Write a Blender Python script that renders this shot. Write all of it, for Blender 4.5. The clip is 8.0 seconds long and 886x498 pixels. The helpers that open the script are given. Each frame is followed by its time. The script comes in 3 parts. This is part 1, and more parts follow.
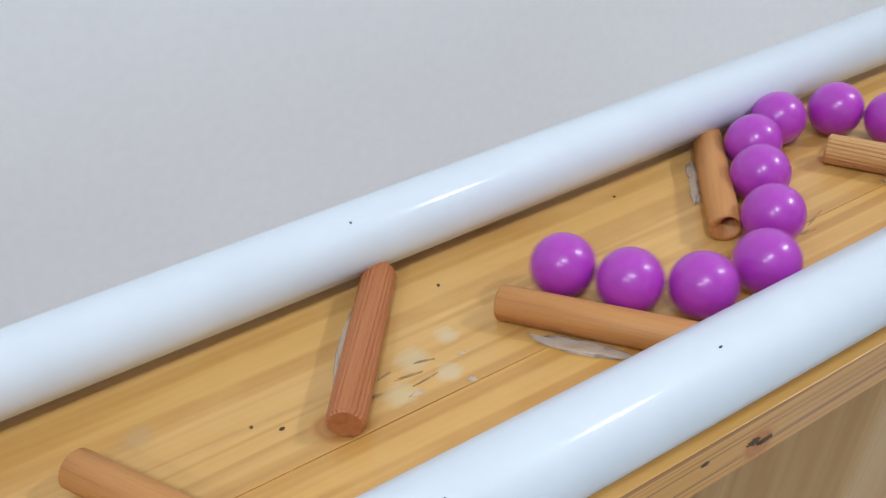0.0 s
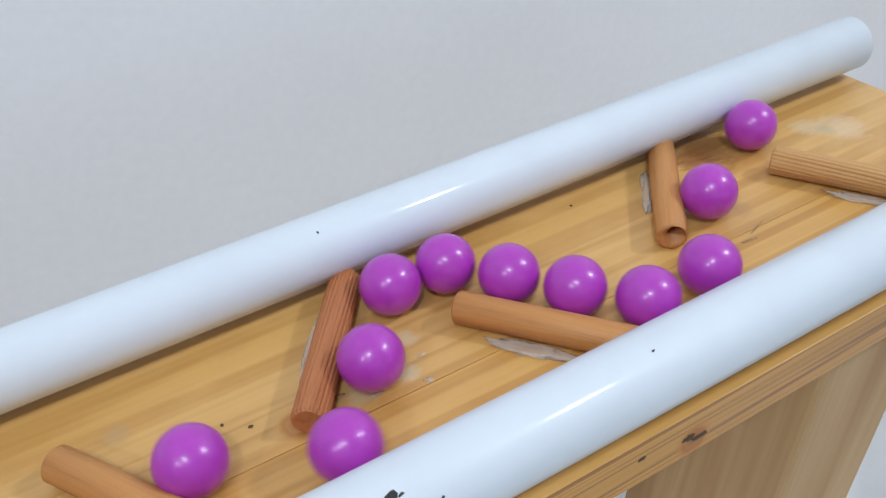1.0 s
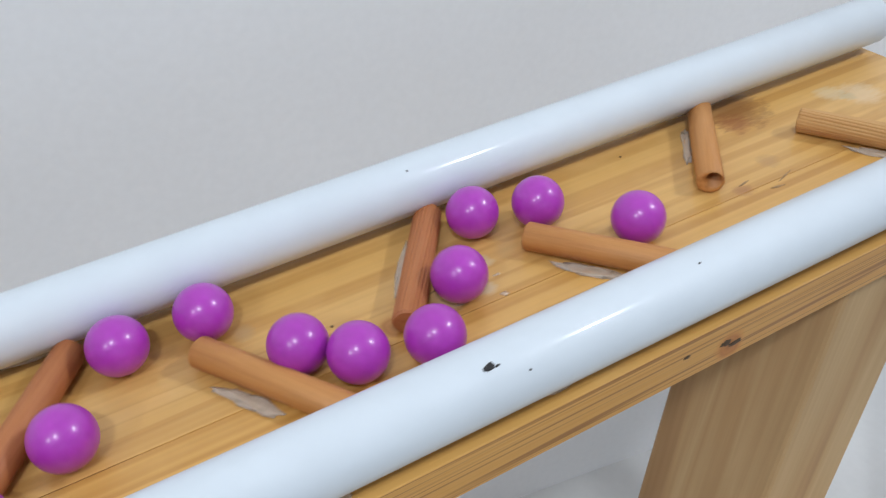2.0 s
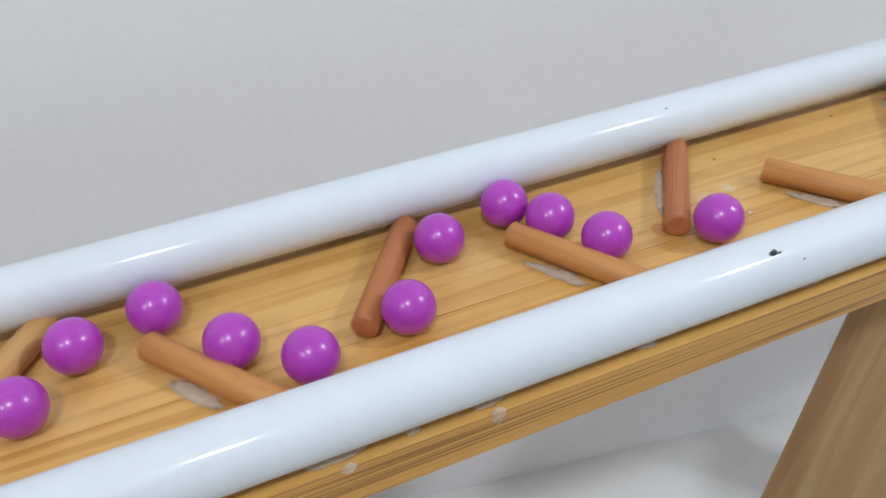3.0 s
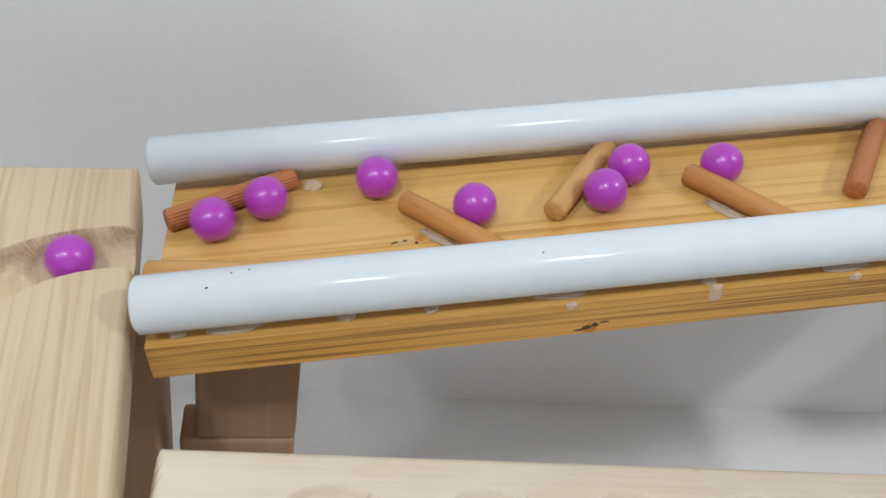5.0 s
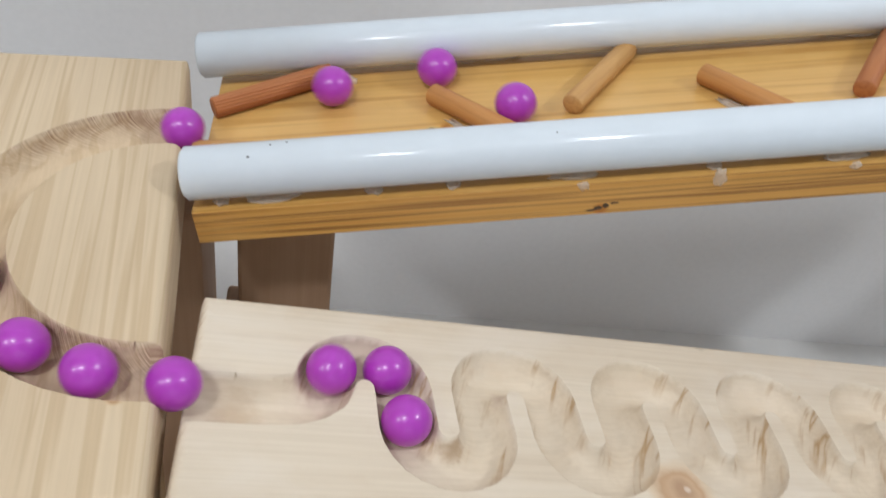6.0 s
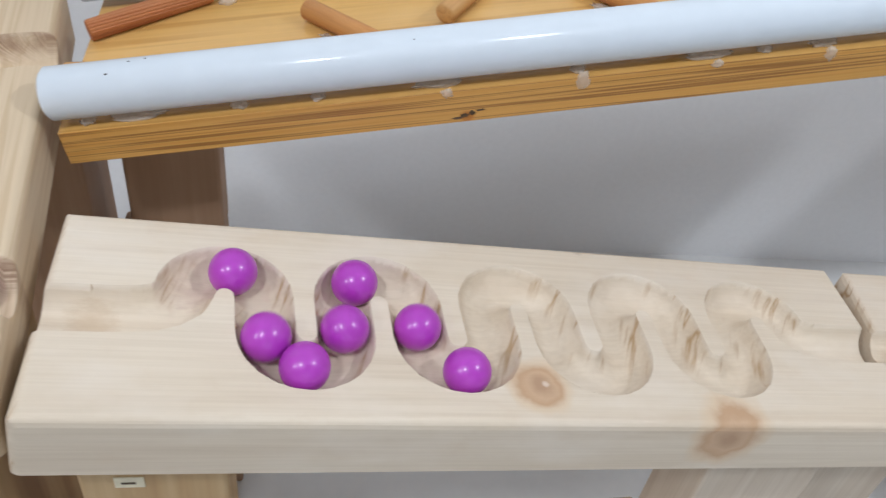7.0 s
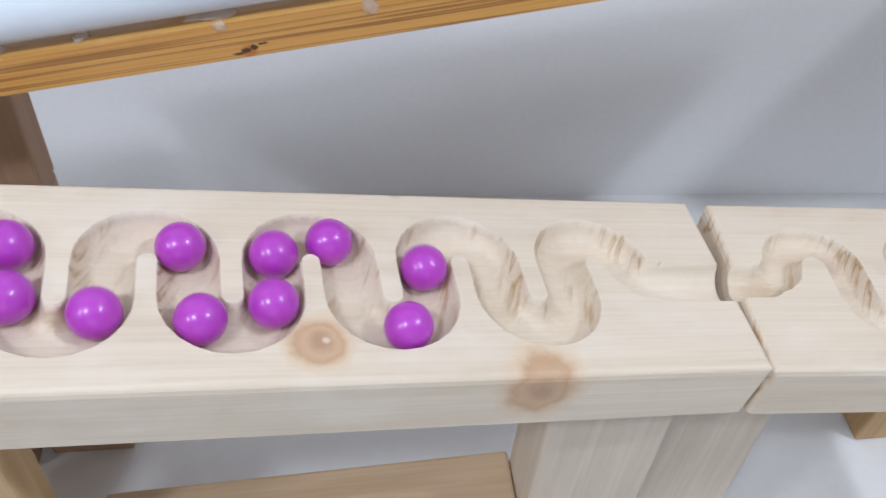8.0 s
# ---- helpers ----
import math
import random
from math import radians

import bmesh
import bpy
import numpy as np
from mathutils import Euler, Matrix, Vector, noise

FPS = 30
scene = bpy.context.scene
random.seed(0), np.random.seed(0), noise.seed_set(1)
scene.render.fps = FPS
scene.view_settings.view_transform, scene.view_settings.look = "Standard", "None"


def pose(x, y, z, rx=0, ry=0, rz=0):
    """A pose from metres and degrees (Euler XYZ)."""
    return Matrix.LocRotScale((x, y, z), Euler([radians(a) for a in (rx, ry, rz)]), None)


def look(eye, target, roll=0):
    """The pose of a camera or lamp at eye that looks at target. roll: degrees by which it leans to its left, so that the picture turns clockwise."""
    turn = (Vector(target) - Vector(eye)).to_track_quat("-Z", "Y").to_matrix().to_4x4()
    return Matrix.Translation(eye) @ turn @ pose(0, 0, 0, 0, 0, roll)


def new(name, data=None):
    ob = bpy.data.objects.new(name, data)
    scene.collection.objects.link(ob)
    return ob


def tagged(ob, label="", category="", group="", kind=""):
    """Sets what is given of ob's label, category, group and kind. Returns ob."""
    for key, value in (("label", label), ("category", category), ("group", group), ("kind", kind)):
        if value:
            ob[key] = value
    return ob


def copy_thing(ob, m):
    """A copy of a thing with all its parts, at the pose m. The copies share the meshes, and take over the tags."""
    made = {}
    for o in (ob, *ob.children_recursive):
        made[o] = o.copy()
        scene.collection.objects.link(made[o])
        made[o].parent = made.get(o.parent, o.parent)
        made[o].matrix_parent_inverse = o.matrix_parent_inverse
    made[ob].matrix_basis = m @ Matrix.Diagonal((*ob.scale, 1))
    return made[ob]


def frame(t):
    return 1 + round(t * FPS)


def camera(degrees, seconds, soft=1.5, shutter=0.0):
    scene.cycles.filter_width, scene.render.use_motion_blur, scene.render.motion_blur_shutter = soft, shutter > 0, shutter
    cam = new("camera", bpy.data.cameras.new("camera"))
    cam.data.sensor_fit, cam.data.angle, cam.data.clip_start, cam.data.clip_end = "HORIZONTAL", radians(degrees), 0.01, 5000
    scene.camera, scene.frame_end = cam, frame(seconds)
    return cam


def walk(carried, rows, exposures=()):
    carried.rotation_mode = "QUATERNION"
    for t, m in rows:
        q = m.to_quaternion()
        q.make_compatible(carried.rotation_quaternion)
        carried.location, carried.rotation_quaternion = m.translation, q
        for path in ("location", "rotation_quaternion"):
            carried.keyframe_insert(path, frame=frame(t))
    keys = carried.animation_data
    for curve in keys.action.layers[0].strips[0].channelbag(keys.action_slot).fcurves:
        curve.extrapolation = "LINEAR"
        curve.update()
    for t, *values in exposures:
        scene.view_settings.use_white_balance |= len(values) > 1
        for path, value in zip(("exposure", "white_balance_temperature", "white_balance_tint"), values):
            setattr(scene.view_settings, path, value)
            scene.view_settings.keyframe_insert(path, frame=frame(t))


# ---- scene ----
# ---- camera: its way is given in the ramp's own space (x up the ramp, y across it, z off the board) ----
cam = camera(53.09, 8.0, soft=1.3, shutter=0.3)
RAMP = pose(0, 0, .235, 0, -10, 0)             # the upper ramp: 10 degrees steep, 305 mm over the table
TURN = pose(-.0035, -.0187, .2413, 3.9, 0, 4.8)  # the turning block at the ramp's foot
SNAKE = pose(.0092, -.0368, .2289, .36, 8.97, 4.71)  # the block with the serpentine groove
NEXT = pose(.3475, -.0100, .1755, .4, 2.5, -1.5)     # the block that follows it
VIEWS = [
    (0, (0.3534, -0.0881, 0.1507), (0.4678, 0.1269, -0.0244), -4.92),
    (0.5, (0.3618, -0.0965, 0.1579), (0.4745, 0.1196, -0.0171), -5.32),
    (1, (0.3561, -0.1014, 0.1620), (0.4724, 0.1113, -0.0148), -4.52),
    (1.2, (0.3551, -0.1081, 0.1618), (0.4702, 0.1061, -0.0140), -4.94),
    (2.3, (0.2910, -0.1344, 0.1790), (0.3994, 0.0805, -0.0002), -3.81),
    (2.5, (0.2701, -0.1374, 0.1823), (0.3747, 0.0803, 0.0043), -3.76),
    (3, (0.2193, -0.1535, 0.1895), (0.3143, 0.0665, 0.0090), -1.99),
    (3.5, (0.1764, -0.1717, 0.2019), (0.2543, 0.0518, 0.0176), -1.94),
    (3.7, (0.1558, -0.1753, 0.2034), (0.2306, 0.0493, 0.0191), -1.49),
    (4, (0.1273, -0.1869, 0.2142), (0.1840, 0.0407, 0.0273), -1.81),
    (4.5, (0.0916, -0.2033, 0.2174), (0.1330, 0.0274, 0.0301), -1.22),
    (4.7, (0.0800, -0.2129, 0.2157), (0.1149, 0.0193, 0.0290), -1.19),
    (5.8, (0.0785, -0.2615, 0.2112), (0.0889, -0.0329, 0.0173), -2.71),
    (6, (0.0840, -0.2687, 0.2063), (0.0929, -0.0424, 0.0096), -2.82),
    (6.2, (0.0938, -0.2759, 0.2003), (0.1005, -0.0534, -0.0008), -3.45),
    (6.5, (0.1007, -0.2785, 0.2011), (0.1093, -0.0630, -0.0074), -3.39),
    (7, (0.1316, -0.2854, 0.1978), (0.1402, -0.0722, -0.0131), -4.78),
    (7.5, (0.1741, -0.2833, 0.1849), (0.1799, -0.0742, -0.0302), -7.06),
    (8, (0.2156, -0.2761, 0.1685), (0.2149, -0.0735, -0.0528), -9.14),
]
walk(cam, [(t, RAMP @ look(eye, target, roll)) for t, eye, target, roll in VIEWS],
     [(0, -.53, 5960, 10), (1.2, -.57, 5880, 10), (2.5, -.59, 6150, 10), (3.5, -.56, 6180, 10), (4.5, -.55, 6270, 9), (6, -.58, 6290, 10), (6.5, -.56, 6150, 11), (7, -.52, 6000, 11), (8, -.33, 5760, 12)])

# ---- light: a room with three ceiling lamps over a table against the wall ----
world = bpy.data.worlds.new("room_air")
scene.world = world
world.use_nodes = True
world.node_tree.nodes["Background"].inputs[0].default_value = (.80, .88, 1, 1)
world.node_tree.nodes["Background"].inputs[1].default_value = .02


def area_lamp(name, eye, target, sx, sy, watts, colour):
    data = bpy.data.lights.new(name, "AREA")
    data.shape, data.size, data.size_y, data.energy, data.color = "RECTANGLE", sx, sy, watts, colour
    ob = new(name, data)
    ob.matrix_world = look(eye, target)
    return tagged(ob, "white ceiling lamp over the table", "lamp")


area_lamp("ceiling_lamp", (1.54, -.61, 1.87), (.3, 0, .2), .13, .10, 18, (.97, .99, 1))
area_lamp("ceiling_lamp", (-.52, -1.00, 1.87), (.2, 0, .2), .20, .12, 18, (.97, .99, 1))
area_lamp("ceiling_lamp", (-1.80, -1.20, 1.87), (.2, 0, .2), .24, .16, 23, (.97, .99, 1))
# fill light added to brighten the wall and front faces; its window is unseen
fill_lamp = area_lamp("unseen_window_fill", (.4, -2.64, .75), (.4, 0, .65), 1.9, 1.1, 10, (.80, .90, 1))
tagged(fill_lamp, "added fill light, as daylight from an unseen window", "daylight")


# ---- materials ----
def mat_base(name):
    m = bpy.data.materials.new(name)
    m.use_nodes = True
    return m, m.node_tree.nodes, m.node_tree.links, m.node_tree.nodes["Principled BSDF"]


def link_bump(nodes, links, bsdf, height, strength, distance):
    bump = nodes.new("ShaderNodeBump")
    bump.inputs["Strength"].default_value, bump.inputs["Distance"].default_value = strength, distance
    links.new(height, bump.inputs["Height"])
    links.new(bump.outputs[0], bsdf.inputs["Normal"])


def noise_node(nodes, links, coord, scale, detail=4.0, stretch=(1, 1, 1), rough=.5):
    mp = nodes.new("ShaderNodeMapping")
    mp.inputs["Scale"].default_value = stretch
    links.new(coord, mp.inputs[0])
    n = nodes.new("ShaderNodeTexNoise")
    n.inputs["Scale"].default_value, n.inputs["Detail"].default_value, n.inputs["Roughness"].default_value = scale, detail, rough
    links.new(mp.outputs[0], n.inputs["Vector"])
    return n.outputs["Fac"]


def ramp_node(nodes, links, fac, stops):
    r = nodes.new("ShaderNodeValToRGB")
    while len(r.color_ramp.elements) < len(stops):
        r.color_ramp.elements.new(.5)
    for e, (at, c) in zip(r.color_ramp.elements, stops):
        e.position, e.color = at, (*c, 1) if len(c) == 3 else (c[0], c[0], c[0], 1)
    links.new(fac, r.inputs[0])
    return r.outputs[0]


def mix_node(nodes, links, fac, a, b, kind="MIX"):
    m = nodes.new("ShaderNodeMixRGB")
    m.blend_type = kind
    for socket, value in zip(m.inputs, (fac, a, b)):
        if isinstance(value, (int, float)):
            socket.default_value = value
        elif isinstance(value, tuple):
            socket.default_value = (*value, 1)
        else:
            links.new(value, socket)
    return m.outputs[0]


def wood(name, light, mid, dark, along="x", rings=110, ring_mix=.5, gloss=.45, knots=(), coat=0.0, bump=.15, end=0.0, turn=False, stretch=1.0, lines=False, run=.045, patches=None):
    """Sawn pine: growth rings as long streaks, fine fibres, broad colour drift, knots at given places (x, y, z, size)."""
    m, nodes, links, bsdf = mat_base(name)
    coord = nodes.new("ShaderNodeTexCoord").outputs["Object"]
    long = {"x": (run, 1, 1), "y": (1, run, 1), "z": (1, 1, run)}[along]
    fine = {"x": (.02, 1, 1), "y": (1, .02, 1), "z": (1, 1, .02)}[along]
    long = tuple(v * (stretch if k == 2 else 1) for k, v in enumerate(long))
    streak = noise_node(nodes, links, coord, rings, 3, long, .45)
    fibre = noise_node(nodes, links, coord, rings * 9, 3, fine, .6)
    drift = noise_node(nodes, links, coord, 14, 3, tuple(max(v, .3) for v in long))
    colour = ramp_node(nodes, links, streak, [(.30, dark), (.44, mid), (.56, light), (.66, mid), (.8, light)])
    if lines:
        colour = ramp_node(nodes, links, streak, [(.36, mid), (.43, light), (.455, dark), (.480, dark), (.50, light), (.57, mid), (.595, dark), (.615, light)])
    colour = mix_node(nodes, links, 1 - ring_mix, colour, light)
    colour = mix_node(nodes, links, .5, colour, ramp_node(nodes, links, drift, [(.32, (.74, .70, .66)), (.68, (1, 1, 1))]), "MULTIPLY")
    colour = mix_node(nodes, links, .38, colour, ramp_node(nodes, links, fibre, [(.3, (.80, .77, .72)), (.62, (1, 1, 1))]), "MULTIPLY")
    if patches:
        cloud = noise_node(nodes, links, coord, 26, 4, (.5, 1, 1), .6)
        colour = mix_node(nodes, links, ramp_node(nodes, links, cloud, [(.50, (0, 0, 0)), (.70, (.5, .5, .5))]), colour, patches[0])
        grime = noise_node(nodes, links, coord, 70, 5, (.6, 1, 1), .65)
        colour = mix_node(nodes, links, ramp_node(nodes, links, grime, [(.58, (0, 0, 0)), (.78, (.4, .4, .4))]), colour, patches[1])
    wob = noise_node(nodes, links, coord, 120, 3)
    ragged = noise_node(nodes, links, coord, 380, 5, (.4, 1, 1), .7)
    for kx, ky, kz, size, *own in knots:
        off = nodes.new("ShaderNodeVectorMath")
        off.operation = "SUBTRACT"
        links.new(coord, off.inputs[0])
        off.inputs[1].default_value = (kx, ky, kz)
        length = nodes.new("ShaderNodeVectorMath")
        length.operation = "LENGTH"
        links.new(off.outputs[0], length.inputs[0])
        d = nodes.new("ShaderNodeMath")
        d.operation = "MULTIPLY_ADD"
        links.new(ragged if own else wob, d.inputs[0])
        d.inputs[1].default_value = size * (2.4 if own else .7)
        links.new(length.outputs["Value"], d.inputs[2])
        k = nodes.new("ShaderNodeMath")
        k.operation = "DIVIDE"
        links.new(d.outputs[0], k.inputs[0])
        k.inputs[1].default_value = size * (3.0 if own else 1.9)
        mask = ramp_node(nodes, links, k.outputs[0], [(.60, (1, 1, 1)), (.80, (.6, .6, .6)), (.97, (0, 0, 0))])
        tone = ramp_node(nodes, links, k.outputs[0], [(.30, tuple(c * f for c, f in zip(mid, (.60, .45, .35)))), (.50, tuple(c * f for c, f in zip(mid, (.76, .60, .48)))), (.62, tuple(c * f for c, f in zip(mid, (.70, .52, .39)))), (.8, tuple(c * f for c, f in zip(mid, (.9, .80, .68))))])
        colour = mix_node(nodes, links, mask, colour, tone) if not own else mix_node(nodes, links, mix_node(nodes, links, 1.0, mask, (.6, .6, .6), "MULTIPLY"), colour, own[0])
    if end:
        # torn end grain where the cutter went across the fibres
        tc = nodes.new("ShaderNodeTexCoord")
        sep = nodes.new("ShaderNodeSeparateXYZ")
        links.new(tc.outputs["Normal"], sep.inputs[0])
        across = nodes.new("ShaderNodeMath")
        across.operation = "ABSOLUTE"
        links.new(sep.outputs[0 if along == "x" else 1], across.inputs[0])
        face = ramp_node(nodes, links, across.outputs[0], [(.25, (0, 0, 0)), (.8, (1, 1, 1))])
        slant = nodes.new("ShaderNodeMapping")
        slant.inputs["Rotation"].default_value = (0, 0, math.radians(22))
        links.new(coord, slant.inputs[0])
        tear = noise_node(nodes, links, slant.outputs[0], 330, 2, (1, .07, .16), .45)
        patch = noise_node(nodes, links, coord, 48, 2)
        torn = mix_node(nodes, links, 1.0, ramp_node(nodes, links, tear, [(.53, (0, 0, 0)), (.60, (1, 1, 1)), (.66, (.15, .15, .15))]), ramp_node(nodes, links, patch, [(.38, (0, 0, 0)), (.50, (1, 1, 1))]), "MULTIPLY")
        torn = mix_node(nodes, links, 1.0, torn, face, "MULTIPLY")
        colour = mix_node(nodes, links, mix_node(nodes, links, 1.0, face, (.05, .05, .05), "MULTIPLY"), colour, tuple(c * f for c, f in zip(mid, (.72, .60, .48))))
        colour = mix_node(nodes, links, torn, colour, tuple(c * f * (1 - end) for c, f in zip(mid, (1.35, 1.02, .66))))
    if turn:
        # scorched, hairy fibres along two stretches of the U-turn's walls
        sep = nodes.new("ShaderNodeSeparateXYZ")
        links.new(coord, sep.inputs[0])

        def calc(kind, a, b=0.0, c=0.0):
            n = nodes.new("ShaderNodeMath")
            n.operation = kind
            for socket, value in zip(n.inputs, (a, b, c)):
                if isinstance(value, (int, float)):
                    socket.default_value = value
                else:
                    links.new(value, socket)
            return n.outputs[0]

        px, py = calc("MULTIPLY", calc("MINIMUM", calc("ADD", sep.outputs[0], .004), 0.0), 1.0), sep.outputs[1]
        r = calc("SQRT", calc("ADD", calc("MULTIPLY", px, px), calc("MULTIPLY", py, py)))
        ang = calc("ARCTAN2", py, calc("MULTIPLY", px, -1.0))
        polar = nodes.new("ShaderNodeCombineXYZ")
        links.new(calc("ADD", calc("MULTIPLY", ang, 46.0), calc("MULTIPLY", r, 1050.0)), polar.inputs[0])
        links.new(calc("MULTIPLY", r, 60.0), polar.inputs[1])
        hair = nodes.new("ShaderNodeTexNoise")
        hair.inputs["Scale"].default_value, hair.inputs["Detail"].default_value = 1.6, 8
        links.new(polar.outputs[0], hair.inputs["Vector"])
        streaks = ramp_node(nodes, links, hair.outputs["Fac"], [(.34, (1, 1, 1)), (.50, (.55, .55, .55)), (.64, (.08, .08, .08))])
        upper = calc("MULTIPLY", ramp_node(nodes, links, calc("MULTIPLY_ADD", r, 50.0, -3.0), [(.30, (0, 0, 0)), (.50, (.45, .45, .45)), (.60, (1, 1, 1)), (.665, (1, 1, 1)), (.68, (0, 0, 0))]), ramp_node(nodes, links, calc("MULTIPLY_ADD", ang, .5, 0.0), [(.2, (0, 0, 0)), (.5, (1, 1, 1))]))
        lower = calc("MULTIPLY", ramp_node(nodes, links, calc("MULTIPLY_ADD", r, 50.0, -2.5), [(.02, (0, 0, 0)), (.035, (1, 1, 1)), (.20, (.8, .8, .8)), (.50, (0, 0, 0))]), ramp_node(nodes, links, calc("MULTIPLY_ADD", ang, -.5, 0.0), [(.2, (0, 0, 0)), (.4, (1, 1, 1))]))
        clumps = ramp_node(nodes, links, noise_node(nodes, links, coord, 95, 3), [(.36, (.25, .25, .25)), (.60, (1, 1, 1))])
        mask = calc("MULTIPLY", calc("MULTIPLY", calc("ADD", upper, lower), streaks), clumps)
        colour = mix_node(nodes, links, mask, colour, (.24, .115, .06))
    links.new(colour, bsdf.inputs["Base Color"])
    bsdf.inputs["Roughness"].default_value = gloss
    bsdf.inputs["Coat Weight"].default_value = coat
    bsdf.inputs["Coat Roughness"].default_value = .25
    link_bump(nodes, links, bsdf, fibre, bump, .0006)
    return m


def plain(name, colour, rough, speck=.06, scale=300, bump=.05, metallic=0.0, coat=0.0, distance=.0004, stretch=(1, 1, 1)):
    m, nodes, links, bsdf = mat_base(name)
    coord = nodes.new("ShaderNodeTexCoord").outputs["Object"]
    n = noise_node(nodes, links, coord, scale, 4, stretch)
    broad = noise_node(nodes, links, coord, scale * .06, 3, stretch)
    c = ramp_node(nodes, links, n, [(.3, tuple(v * (1 - speck) for v in colour)), (.7, tuple(min(1, v * (1 + speck)) for v in colour))])
    c = mix_node(nodes, links, .6, c, ramp_node(nodes, links, broad, [(.3, (1 - 2 * speck,) * 3), (.7, (1, 1, 1))]), "MULTIPLY")
    links.new(c, bsdf.inputs["Base Color"])
    bsdf.inputs["Roughness"].default_value, bsdf.inputs["Metallic"].default_value = rough, metallic
    bsdf.inputs["Coat Weight"].default_value = coat
    bsdf.inputs["Coat Roughness"].default_value = .08
    if bump:
        link_bump(nodes, links, bsdf, n, bump, distance)
    return m


BOARD_SPOTS = [(.395, .052, 0, .004), (.100, .047, 0, .002), (.5670, .0915, 0, .0100, (.14, .022, .004)), (.5600, .0830, 0, .0050, (.30, .09, .028)), (.5290, .0470, 0, .0026, (.36, .15, .055)),
               (.6180, .0720, 0, .0060, (.76, .60, .38)), (.6080, .0790, 0, .0040, (.70, .58, .36)), (.4215, .0610, 0, .0030, (.66, .56, .33)), (.4130, .0520, 0, .0030, (.66, .55, .31)), (.4270, .0520, 0, .0024, (.66, .56, .36)), (.6120, .0735, 0, .0024, (.52, .42, .24)),
               (.4330, .0640, 0, .0022, (.66, .57, .36)), (.3560, .0750, 0, .0026, (.50, .33, .15)), (.0945, .0452, 0, .0022, (.48, .40, .20)), (.5500, .0560, 0, .0030, (.48, .27, .10))]
BOARD_WOOD = wood("varnished_pine", (.765, .460, .145), (.725, .420, .120), (.60, .315, .078), "x", 46, .72, .36, BOARD_SPOTS, coat=.2, run=.022, lines=True, patches=((.80, .52, .20), (.58, .32, .10)))
NEAR_WOOD = wood("varnished_orange_pine", (.745, .430, .120), (.69, .375, .095), (.56, .275, .055), "x", 52, .75, .36, BOARD_SPOTS, coat=.2, run=.016, lines=True, patches=((.78, .48, .17), (.56, .28, .07)))
BOARD_EDGE = wood("varnished_pine_edge", (.71, .385, .098), (.64, .31, .064), (.25, .09, .020), "x", 120, .74, .36, [(.478, 0, -.010, .0042), (.157, 0, -.0125, .0024)], coat=.2, stretch=2.0, lines=True, run=.012)
PALE_WOOD = wood("planed_pine", (.81, .70, .555), (.77, .65, .50), (.65, .515, .37), "x", 75, .5, .6, [(.1655, -.0735, 0, .0095), (.1680, -.0728, 0, .0010, (.85, .74, .62)), (.2428, -.0890, -.008, .0125), (.203, .0, -.003, .0026, (.13, .07, .03)), (.0850, -.0560, -.006, .0036, (.40, .24, .12)), (.0460, -.0300, -.006, .0055, (.56, .41, .33)), (.0680, -.0400, -.006, .0045, (.56, .50, .43)), (.0130, -.0455, -.007, .0060, (.58, .43, .28)), (.1480, -.0640, -.005, .0030, (.50, .32, .17)), (.1580, -.0290, -.004, .0022, (.46, .30, .15)), (.1100, -.0330, -.006, .0040, (.58, .44, .35))], end=.55, patches=((.83, .74, .63), (.67, .52, .37)))
TURN_WOOD = wood("end_block_pine", (.73, .58, .395), (.69, .535, .355), (.57, .41, .235), "y", 70, .55, .55, [(-.012, -.072, 0, .0022)], turn=True, lines=True, run=.022)
POST_WOOD = wood("post_pine", (.62, .43, .22), (.52, .33, .15), (.31, .16, .062), "z", 50, .92, .6, run=.055)
RED_WOOD = wood("stained_post_pine", (.52, .34, .22), (.46, .29, .18), (.33, .19, .11), "z", 42, .6, .6, run=.1)
GREY_WOOD = wood("raw_pine", (.70, .60, .48), (.63, .52, .40), (.50, .38, .27), "z", 70, .6, .65)
BEAM_WOOD = wood("rough_beam_pine", (.60, .44, .28), (.52, .36, .21), (.36, .22, .11), "x", 90, .8, .7)
DOWEL_WOOD = wood("dowel_beech", (.66, .31, .092), (.60, .265, .074), (.42, .15, .04), "z", 330, .85, .5, bump=.3)
DOWEL_DARK = wood("dowel_red_beech", (.53, .20, .066), (.48, .165, .053), (.31, .09, .03), "z", 330, .85, .5, bump=.3)
DOWEL_PALE = wood("dowel_pale_beech", (.70, .40, .145), (.63, .34, .115), (.46, .20, .065), "z", 330, .85, .5, bump=.3)
PIPE_WHITE = plain("white_enamel_tube", (.735, .80, .855), .5, .02, 60, .03, coat=.42)
PIPE_WHITE.node_tree.nodes["Principled BSDF"].inputs["Coat Roughness"].default_value = .11
BALL_PURPLE = plain("pearl_purple", (.45, .039, .495), .40, .05, 500, .03, coat=.6)
BALL_PURPLE.node_tree.nodes["Principled BSDF"].inputs["Coat Roughness"].default_value = .21
GLUE = plain("dried_hot_glue", (.93, .86, .76), .24, .08, 400, .3)
GLUE.node_tree.nodes["Principled BSDF"].inputs["Alpha"].default_value = .34
CHIP = plain("bare_dark_metal", (.03, .028, .028), .6, .2, 900, .2)
WALL_PAINT = plain("white_wall_paint", (.90, .90, .905), .7, .015, 220, .08)
DIM_PAINT = plain("white_side_wall_paint", (.82, .81, .79), .7, .015, 220, .08)
TABLE_PAINT = plain("white_table_laminate", (.76, .76, .75), .45, .015, 120, .03)
FLOOR_TILE = plain("grey_floor_tile", (.36, .35, .34), .45, .06, 60, .05)
